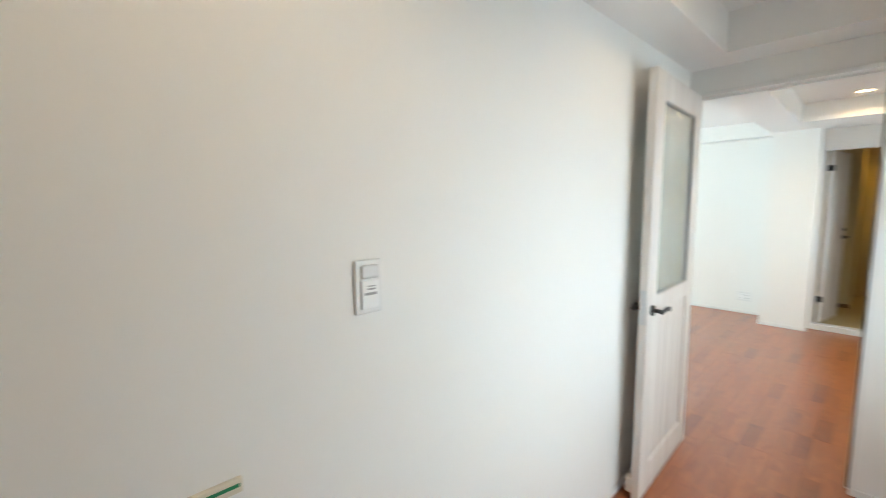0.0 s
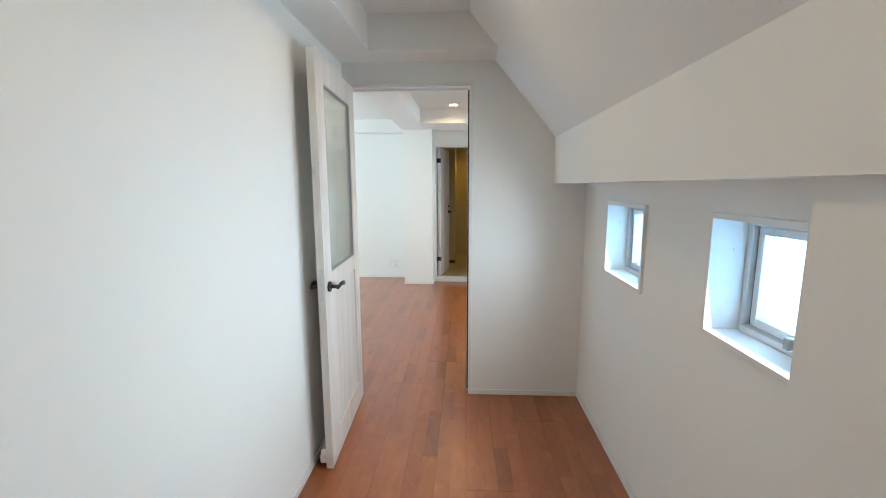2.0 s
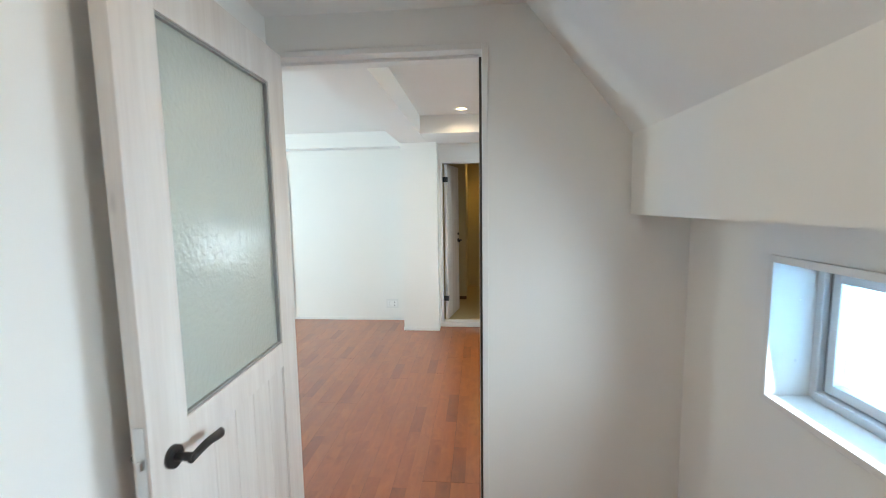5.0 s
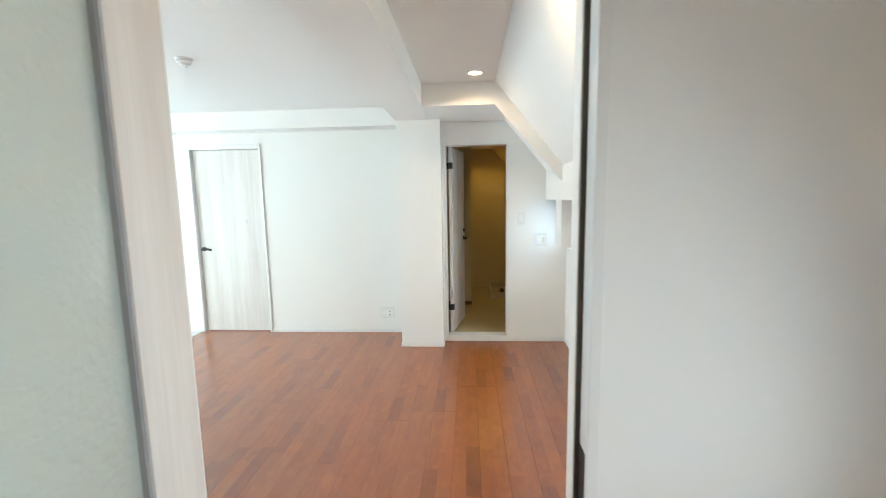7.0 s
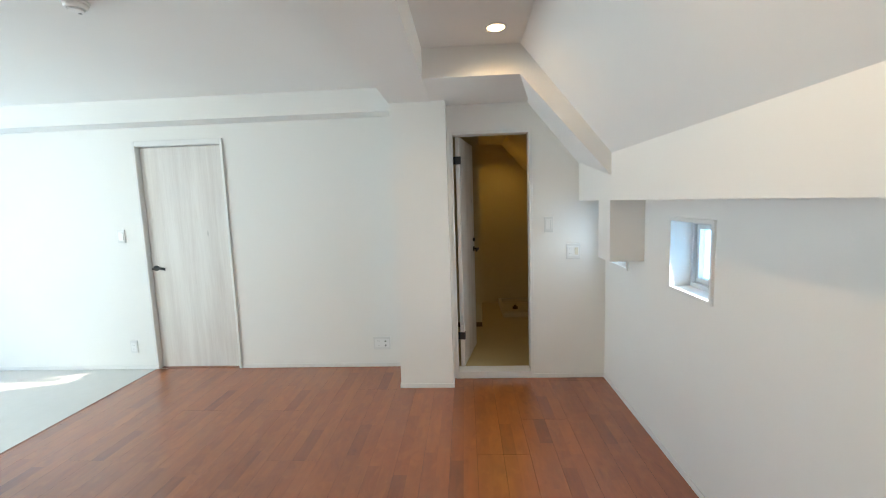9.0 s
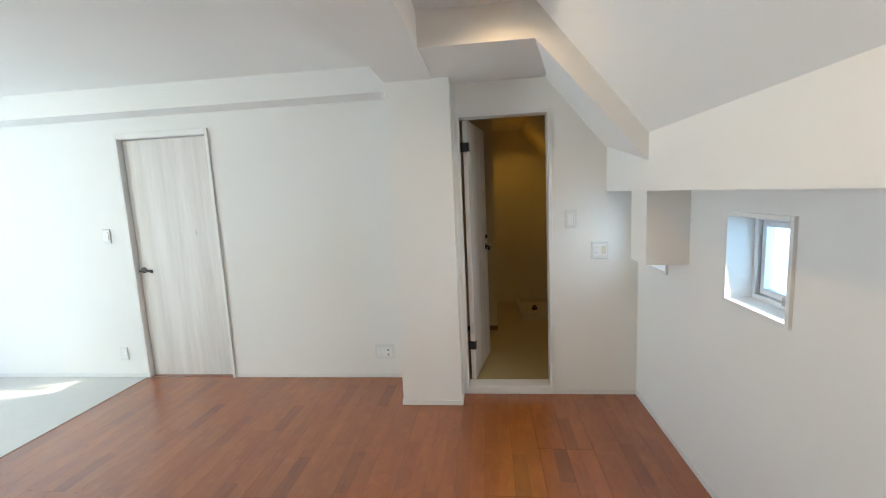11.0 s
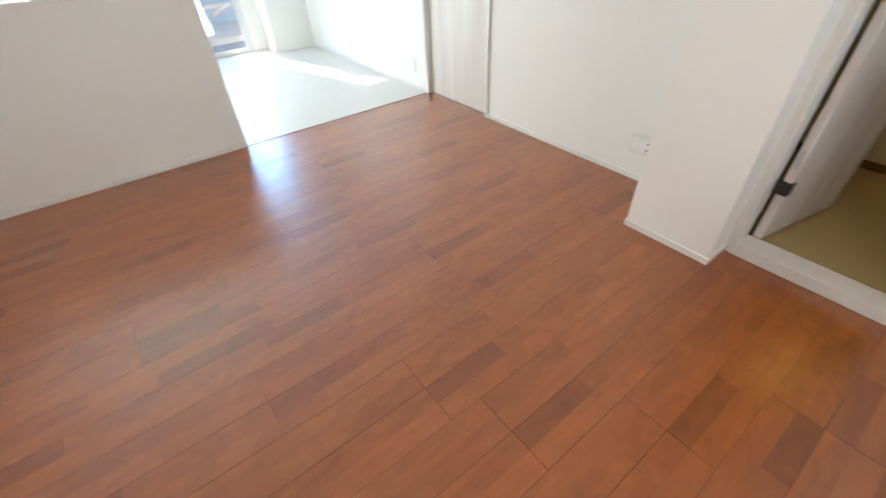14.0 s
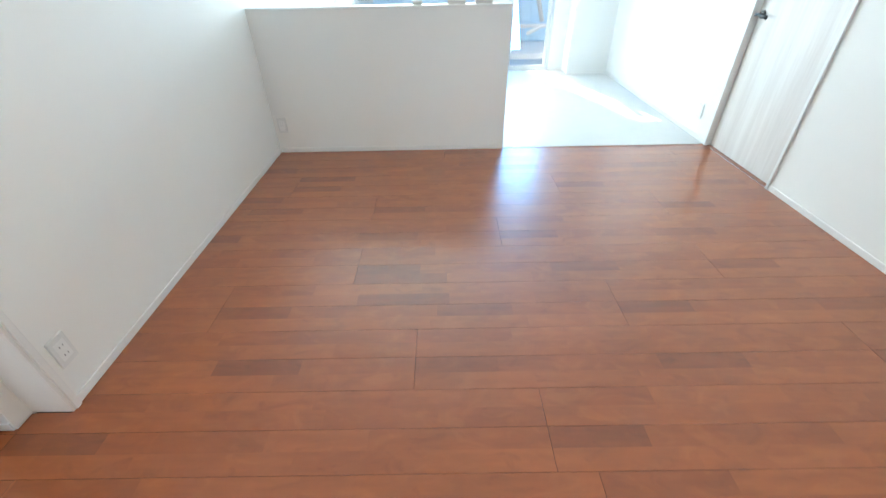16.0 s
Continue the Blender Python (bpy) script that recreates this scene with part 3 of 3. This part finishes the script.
# ---- bathroom door, ajar inwards ----
door_frame("door_frame_3", X_BATH, X_BATH + 0.1, *D2, 0.024, "white frame of the bathroom doorway with a raised sill", sill=0.06)
ang = math.degrees(math.atan2(0.510 - 0.622, 6.885 - 6.332))
d2 = thing("door_3", pose(6.332, 0.632, 0.062, 0, 0, ang), "open whitewashed bathroom door with black hinges", "door", kind="structure")
part("leaf", boxes((0, 0.575, -0.034, 0, 0, 1.91), bevel=0.0015), OAK, d2)
lever(d2, (0.515, -0.034, 0.95), (0, -1, 0), (-1, 0, 0))
part("lock_knob", disc(bmesh.new(), (0.515, -0.042, 1.035), (0, -1, 0), 0.017, 0.016, 20), BLACK, d2, "black privacy lock", smooth=True)
for z in (0.235, 1.695):
    part("hinge", boxes((-0.006, 0.030, -0.040, -0.034, z, z + 0.062), (-0.008, -0.0005, -0.040, 0.016, z, z + 0.062), bevel=0.001), BLACK, d2, "square black hinge")
part("catch_plate", boxes((-0.002, 0.0, -0.028, -0.008, 0.36, 0.44)), STEEL, d2, "small steel plate on the edge")

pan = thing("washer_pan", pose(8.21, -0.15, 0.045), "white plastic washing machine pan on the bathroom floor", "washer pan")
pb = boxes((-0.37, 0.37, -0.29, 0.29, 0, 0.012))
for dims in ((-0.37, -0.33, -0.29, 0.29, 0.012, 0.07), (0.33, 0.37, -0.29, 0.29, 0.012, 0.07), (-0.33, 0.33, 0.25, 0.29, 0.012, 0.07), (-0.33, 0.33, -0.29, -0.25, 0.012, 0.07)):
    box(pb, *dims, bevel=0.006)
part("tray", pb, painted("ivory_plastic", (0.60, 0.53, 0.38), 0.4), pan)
part("drain", disc(disc(bmesh.new(), (0.0, 0.10, 0.026), (0, 0, 1), 0.034, 0.028, 24), (0, 0.10, 0.05), (0, 0, 1), 0.015, 0.022, 16), BRASS, pan, "dull brass drain fitting")


# ---- lamps, alarm, plates ----
def downlight(x, y):
    d = thing("downlight", pose(x, y, CEIL), "small round recessed ceiling downlight, lit warm", "ceiling light", "recessed downlights")
    bm = bmesh.new()
    ro = [bm.verts.new((0.060 * math.cos(a), 0.060 * math.sin(a), 0)) for a in (i * math.tau / 40 for i in range(40))]
    rm = [bm.verts.new((0.057 * math.cos(a), 0.057 * math.sin(a), -0.005)) for a in (i * math.tau / 40 for i in range(40))]
    ri = [bm.verts.new((0.047 * math.cos(a), 0.047 * math.sin(a), -0.0035)) for a in (i * math.tau / 40 for i in range(40))]
    for p, q in ((ro, rm), (rm, ri)):
        for i in range(40):
            bm.faces.new((p[i], p[(i + 1) % 40], q[(i + 1) % 40], q[i]))
    part("rim", bm, PLASTIC, d, "white rim", smooth=True)
    part("lens", disc(bmesh.new(), (0, 0, -0.002), (0, 0, 1), 0.048, 0.002, 40), LIT, d, "glowing warm lens")
    return d


# the fitting at 1.81 is unseen, added to go with its fill lamp
for lx, ly in ((5.26, 0.375), (3.80, 0.375), (0.35, 0.42), (1.81, 0.42)):
    downlight(lx, ly)

alarm = thing("smoke_alarm", pose(4.745, 2.228, CEIL), "round white smoke alarm on the ceiling", "smoke alarm")
part("base", disc(bmesh.new(), (0, 0, -0.006), (0, 0, -1), 0.052, 0.012, 36), PLASTIC, alarm, smooth=True)
part("cover", disc(disc(bmesh.new(), (0, 0, -0.022), (0, 0, -1), 0.047, 0.020, 36, 0.86), (0, 0, -0.036), (0, 0, -1), 0.030, 0.010, 30, 0.8), PLASTIC, alarm, smooth=True)
part("vent_ring", disc(bmesh.new(), (0, 0, -0.0305), (0, 0, -1), 0.034, 0.003, 30), GREY_PLASTIC, alarm, "grey vent ring", smooth=True)
part("test_button", disc(bmesh.new(), (0.018, 0.0, -0.042), (0, 0, -1), 0.006, 0.004, 14), GREY_PLASTIC, alarm, "small grey test button")


def plate(name, m, w, h, label, category):
    """A wall plate: local x across, local z up, local -y out of the wall."""
    p = thing(name, m, label, category)
    part("cover_plate", boxes((-w / 2, w / 2, -0.010, 0, -h / 2, h / 2), bevel=0.004), PLATE, p)
    part("insert", boxes((-w / 2 + 0.014, w / 2 - 0.014, -0.0115, -0.006, -h / 2 + 0.022, h / 2 - 0.022), bevel=0.001), PLASTIC, p)
    return p


def sockets(p, xs, zs):
    for x in xs:
        for z in zs:
            bm = boxes((x - 0.0085, x - 0.006, -0.0125, -0.0112, z - 0.0045, z + 0.0045), (x + 0.006, x + 0.0085, -0.0125, -0.0112, z - 0.004, z + 0.004))
            part("socket_slots", bm, GREY_PLASTIC, p, "dark slots")


FAR_TURN, LEFT_TURN, PART_TURN = -90, 0, 90    # plates face -x, -y, +x
o = plate("wall_outlet", pose(X_FAR, 1.34, 0.22, 0, 0, FAR_TURN), 0.155, 0.12, "wide white plate with power and aerial sockets, low on the wall", "outlet")
sockets(o, (-0.03,), (-0.02, 0.02))
for z in (0.018, -0.02):
    part("aerial_socket", disc(bmesh.new(), (0.032, -0.0135, z), (0, -1, 0), 0.008, 0.006, 16), GREY_PLASTIC, o, "round grey aerial socket")
o = plate("wall_outlet", pose(X_BATH, -0.278, 1.041, 0, 0, FAR_TURN), 0.112, 0.122, "white plate with two sockets and a rocker switch", "outlet")
sockets(o, (-0.024,), (-0.018, 0.018))
part("rocker", boxes((0.010, 0.036, -0.0145, -0.010, -0.028, 0.028), bevel=0.001), CREAM, o, "cream rocker")
o = plate("light_switch", pose(X_BATH, -0.087, 1.257, 0, 0, FAR_TURN), 0.072, 0.122, "white light switch beside the bathroom door", "switch")
part("rocker", boxes((-0.022, 0.022, -0.015, -0.010, -0.036, 0.036), bevel=0.0012), PLASTIC, o)
part("marker", boxes((0.013, 0.017, -0.0158, -0.0148, -0.036, 0.036)), LIGHT_GREY, o, "pale grey edge line")
o = plate("wall_outlet", pose(X_P1, 1.176, 0.212, 0, 0, PART_TURN), 0.072, 0.12, "white double socket beside the door casing", "outlet")
sockets(o, (0.0,), (-0.018, 0.018))
o = plate("wall_outlet", pose(3.05, Y_HALF, 0.225, 0, 0, LEFT_TURN), 0.072, 0.12, "white double socket on the half wall", "outlet")
sockets(o, (0.0,), (0.0, 0.026))
part("earth_flap", boxes((-0.02, 0.02, -0.016, -0.010, -0.040, -0.018), bevel=0.002), PLASTIC, o, "small earth terminal flap")
o = plate("light_switch", pose(X_FAR, 3.666, 1.246, 0, 0, FAR_TURN), 0.072, 0.12, "white light switch beside the closed door", "switch")
part("rocker", boxes((-0.022, 0.022, -0.015, -0.010, -0.036, 0.036), bevel=0.0012), PLASTIC, o)
o = plate("wall_outlet", pose(X_FAR, 3.669, 0.215, 0, 0, FAR_TURN), 0.072, 0.12, "white socket low beside the closed door", "outlet")
sockets(o, (0.0,), (-0.018, 0.018))
o = plate("light_switch", pose(0.628, Y_LEFT, 1.250, 0, 0, LEFT_TURN), 0.073, 0.127, "white sensor switch plate in the small room", "switch")
part("sensor_lens", boxes((-0.024, 0.024, -0.018, -0.009, 0.020, 0.052), bevel=0.005), LIGHT_GREY, o, "pale sensor window")
part("rocker", boxes((-0.024, 0.024, -0.0165, -0.009, -0.050, 0.016), bevel=0.0015), PLASTIC, o)
part("printed_mark", boxes((-0.016, 0.016, -0.0175, -0.0163, -0.018, -0.012), (-0.008, 0.012, -0.0175, -0.0163, -0.006, -0.002), (-0.008, 0.012, -0.0175, -0.0163, 0.001, 0.004)), GREY_PLASTIC, o, "small grey printed bars")

strip = thing("label_strip", pose(0.125, Y_LEFT, 0.907), "cream strip with a green stripe fixed along the wall", "label strip")
part("strip_body", boxes((-0.32, 0.205, -0.010, 0, -0.014, 0.016), bevel=0.002), CREAM, strip)
part("stripe", boxes((0.125, 0.200, -0.0112, -0.0095, -0.001, 0.006)), GREEN, strip, "green printed stripe")

# ---- cartons lying on the half wall's cap ----
for cx, cw, ch in ((4.170, 0.062, 0.022), (4.440, 0.122, 0.024), (4.628, 0.116, 0.024)):
    c = thing("carton", pose(cx, Y_HALF + 0.052, 1.034), "small flat off-white carton lying on the half wall", "carton", "cartons on the half wall")
    part("box_body", boxes((-cw / 2, cw / 2, -0.038, 0.038, 0, ch - 0.004), bevel=0.0015), CARD, c)
    part("lid", boxes((-cw / 2 - 0.001, cw / 2 + 0.001, -0.039, 0.039, ch - 0.008, ch), bevel=0.0015), CARD, c)

# ---- balcony windows and what lies beyond them ----
def balcony_window(name, x0, x1, sashes, label):
    """A full-height aluminium window; sashes: the x range and the depth of each."""
    w = thing(name, pose(x0, Y_WIN, 0), label, "window", kind="structure")
    e = x1 - x0
    part("window_frame", boxes((0, 0.035, 0.02, 0.12, 0, WNT), (e - 0.035, e, 0.02, 0.12, 0, WNT), (0.035, e - 0.035, 0.02, 0.12, WNT - 0.04, WNT), (0.035, e - 0.035, 0.02, 0.12, -0.02, 0.02), bevel=0.003), ALUMINIUM, w, "silver aluminium frame")
    for p, q, y in sashes:
        a, b = p - x0, q - x0
        part("sash", boxes((a, a + 0.035, y, y + 0.03, 0.02, 2.01), (b - 0.035, b, y, y + 0.03, 0.02, 2.01), (a + 0.035, b - 0.035, y, y + 0.03, 0.02, 0.055), (a + 0.035, b - 0.035, y, y + 0.03, 1.96, 2.01), bevel=0.002), ALUMINIUM, w, "silver aluminium sash")
        g = part("pane", boxes((a + 0.03, b - 0.03, y + 0.012, y + 0.018, 0.05, 1.97)), CLEAR, w, "clear glass")
        g.visible_shadow = False
    return w


balcony_window("window_5", *WN[0], ((WN[0][0] + 0.035, 4.03, 0.075), (4.00, WN[0][1] - 0.035, 0.04)), "wide aluminium sliding balcony window")
balcony_window("window_6", *WN[1], ((WN[1][0] + 0.035, WN[1][1] - 0.035, 0.05),), "narrow full-height aluminium balcony window")

# concrete with the blue of its shade put into the colour
BALCONY = painted("shaded_balcony_concrete", (0.30, 0.40, 0.48), 0.7)
structure("balcony_floor", boxes((2.6, 7.2, Y_WIN + 0.16, 7.30, -0.25, -0.06)), BALCONY, "balcony floor with blue shade in its colour", "balcony")
structure("balcony_kerb", boxes((2.6, 7.2, 7.30, 7.42, -0.25, 0.015), bevel=0.006), TRIM, "low white balcony kerb", "kerb")

structure("ground", boxes((-400, 400, 7.4, 800, -6.2, -6.0)), painted("asphalt", (0.06, 0.06, 0.062), 0.9), "grey ground far below", "ground")
# house sides follow the sun's azimuth, to edge the streak on the floor
SKEW = -math.tan(radians(17.4))


def neighbour(x0, x1, y0, depth, top, siding, label):
    """A house across the alley, its sides skewed along the sun's rays, clad in ribbed sheet, with a ledge and windows.
    """
    h = thing("house", pose(x0, y0, -6.0), label, "house", "houses across the alley")
    w, t, k = x1 - x0, top + 6, SKEW * depth
    bm = bmesh.new()
    lo = [bm.verts.new(p) for p in ((0, 0, 0), (w, 0, 0), (w + k, depth, 0), (k, depth, 0))]
    hi = [bm.verts.new((v.co.x, v.co.y, t)) for v in lo]
    bm.faces.new(lo), bm.faces.new(hi)
    for i in range(4):
        bm.faces.new((lo[i], lo[(i + 1) % 4], hi[(i + 1) % 4], hi[i]))
    part("wall", bm, siding, h)
    ribs = bmesh.new()
    for i in range(int(w / 0.16)):
        box(ribs, 0.04 + i * 0.16, 0.10 + i * 0.16, -0.025, -0.001, 0, t)
    part("ribbed_siding", ribs, siding, h)
    part("roof_edge", boxes((0, w, -0.12, 0.1, t, t + 0.18), bevel=0.01), CONCRETE, h)
    part("ledge", boxes((0, w, -1.10, -0.03, 5.90, 6.0), bevel=0.01), TRIM, h, "wide white ledge")
    for s in range(int(t / 2.9)):
        for c in range(max(1, int(w / 3.2))):
            cx, cz = 2.1 + c * 3.2, 0.9 + s * 2.9
            if cx > w - 0.8:
                continue
            win = part("window", boxes((cx - 0.65, cx + 0.65, -0.05, -0.026, cz - 0.05, cz + 1.25), bevel=0.008), ALUMINIUM, h)
            part("pane", boxes((cx - 0.6, cx - 0.01, -0.056, -0.05, cz, cz + 1.2)), SKYGLASS, win)
            part("pane", boxes((cx + 0.01, cx + 0.6, -0.056, -0.05, cz, cz + 1.2)), SKYGLASS, win)
    return h


# the sheet's blue is skylight put into its colour
SKY_TINTED_SIDING = painted("sky_tinted_sheet_siding", (0.62, 0.82, 0.97), 0.55)
# height and right edge are made up: they block the sun beside the streak
neighbour(-6.0, 4.765, 8.6, 6, 8.5, SKY_TINTED_SIDING, "ribbed house across the alley, made tall to cut the sun")
neighbour(4.77, 13.0, 8.6, 4, 1.30, SKY_TINTED_SIDING, "house in ribbed sheet across the alley, tinted for blue skylight")
scaffold = thing("scaffold", pose(0, 7.75, 0), "white scaffold pipes standing in the alley", "scaffold")


def pipe(name, p, q, radius):
    p, q = Vector(p), Vector(q)
    part(name, disc(bmesh.new(), (p + q) / 2, q - p, radius, (q - p).length, 16), PLASTIC, scaffold, smooth=True)


pipe("upright", (6.42, 0.06, -6.0), (6.42, 0.06, 3.2), 0.024)
pipe("upright", (4.55, 0.06, -6.0), (4.55, 0.06, 3.2), 0.024)
pipe("crossbar", (3.6, 0, 1.02), (7.6, 0, 1.02), 0.026)
pipe("crossbar", (3.6, 0, 0.35), (7.6, 0, 0.35), 0.030)
pipe("brace", (5.18, -0.05, 3.0), (5.95, -0.05, 0.42), 0.034)
pipe("brace", (5.72, -0.04, 0.24), (5.96, -0.04, 0.36), 0.030)
# added glowing panel behind the frosted panes
structure("backdrop", boxes((-3.0, 9.5, -1.62, -1.60, -0.5, 3.2)), PANE_GLOW, "blue-white glowing panel added outside the small windows", "backdrop")

# outer shell above and beside the rooms, so that no sky leaks in
structure("roof", boxes((X_BACK - 0.12, 8.9, -0.72, Y_WIN + 0.16, CEIL + 0.12, CEIL + 0.3)), CONCRETE, "flat roof slab", "roof")
structure("wall_outer_far", boxes((X_FAR + 0.12, 8.9, 1.07, 1.2, -0.05, CEIL + 0.12), (8.84, 8.9, -0.53, 1.07, -0.05, CEIL + 0.12)), CONCRETE, "plain outer wall", "wall")

# ---- floor boards ----
BOARD, LONG, ROW0 = 0.305, 1.818, 0.838
JOINTS = {0: 4.668, 1: 4.206, 2: 5.115, 3: 3.878, 4: 4.647}
# the printed strips of one board: quarter of its width -> ends of the pieces, and how likely each is dark
STRIPS = (((0.46, 0.93, 1.36, 1.818), (0.02, 0.01, 0.03, 0.02)), ((0.325, 0.94, 1.28, 1.818), (1.0, 0.01, 0.45, 0.02)),
          ((0.62, 1.12, 1.52, 1.818), (0.01, 0.03, 0.01, 0.04)), ((0.40, 0.96, 1.24, 1.818), (0.02, 0.02, 0.10, 0.02)))
FLOORS = ((X_BACK, X_P1, Y_OUT, 1.07), (X_P1, X_FAR, Y_OUT, Y_HALF - 0.003))
floor = tagged(new("floor"), "red-brown stained birch strip floor boards, satin finish", "floor", kind="structure")


def board(x0, y0, cx0, cx1, cy0, cy1, seed):
    """One board, cut to the room: veneer strips side by side with a groove along the middle and round the edge."""
    rnd = random.Random(seed)
    bm = bmesh.new()
    q = BOARD / 4
    for s, (ends, dark) in enumerate(STRIPS):
        a = 0.0
        ya = y0 + s * q + (0.0005 if s % 2 == 0 else 0)
        yb = y0 + (s + 1) * q - (0.0005 if s % 2 == 1 else 0)
        slip = rnd.uniform(-0.09, 0.09)
        for k, e in enumerate(ends):
            e += slip if 0 < k < 3 else 0
            xa, xb = x0 + a + (0.0006 if k == 0 else 0), x0 + e - (0.0006 if k == 3 else 0)
            a = e
            xa, xb, y2, y3 = max(xa, cx0), min(xb, cx1), max(ya, cy0), min(yb, cy1)
            if xb - xa < 0.002 or y3 - y2 < 0.002:
                continue
            shade = rnd.random() < dark[k]
            n = len(bm.faces)
            box(bm, xa, xb, y2, y3, -0.012, 0)
            bm.faces.ensure_lookup_table()
            bm.normal_update()
            for f in bm.faces[n:]:
                f.material_index = 2 if f.normal.z < 0.5 else 1 if shade else 0
    if not bm.faces:
        bm.free()
        return
    ob = new("plank", mesh("plank", bm, (VENEER, VENEER_DARK, UNDERLAY)))
    ob.parent = floor


for fi, (cx0, cx1, cy0, cy1) in enumerate(FLOORS):
    for k in range(math.floor((cy0 - ROW0) / BOARD), math.ceil((cy1 - ROW0) / BOARD)):
        j = JOINTS.get(k, 4.2 + 0.4545 * ((k * 3) % 4) + 0.07 * (k % 3))
        n0 = math.floor((cx0 - j) / LONG)
        for n in range(n0, math.ceil((cx1 - j) / LONG)):
            board(j + n * LONG, ROW0 + k * BOARD, cx0, cx1, cy0, cy1, fi * 1000 + k * 20 + n)
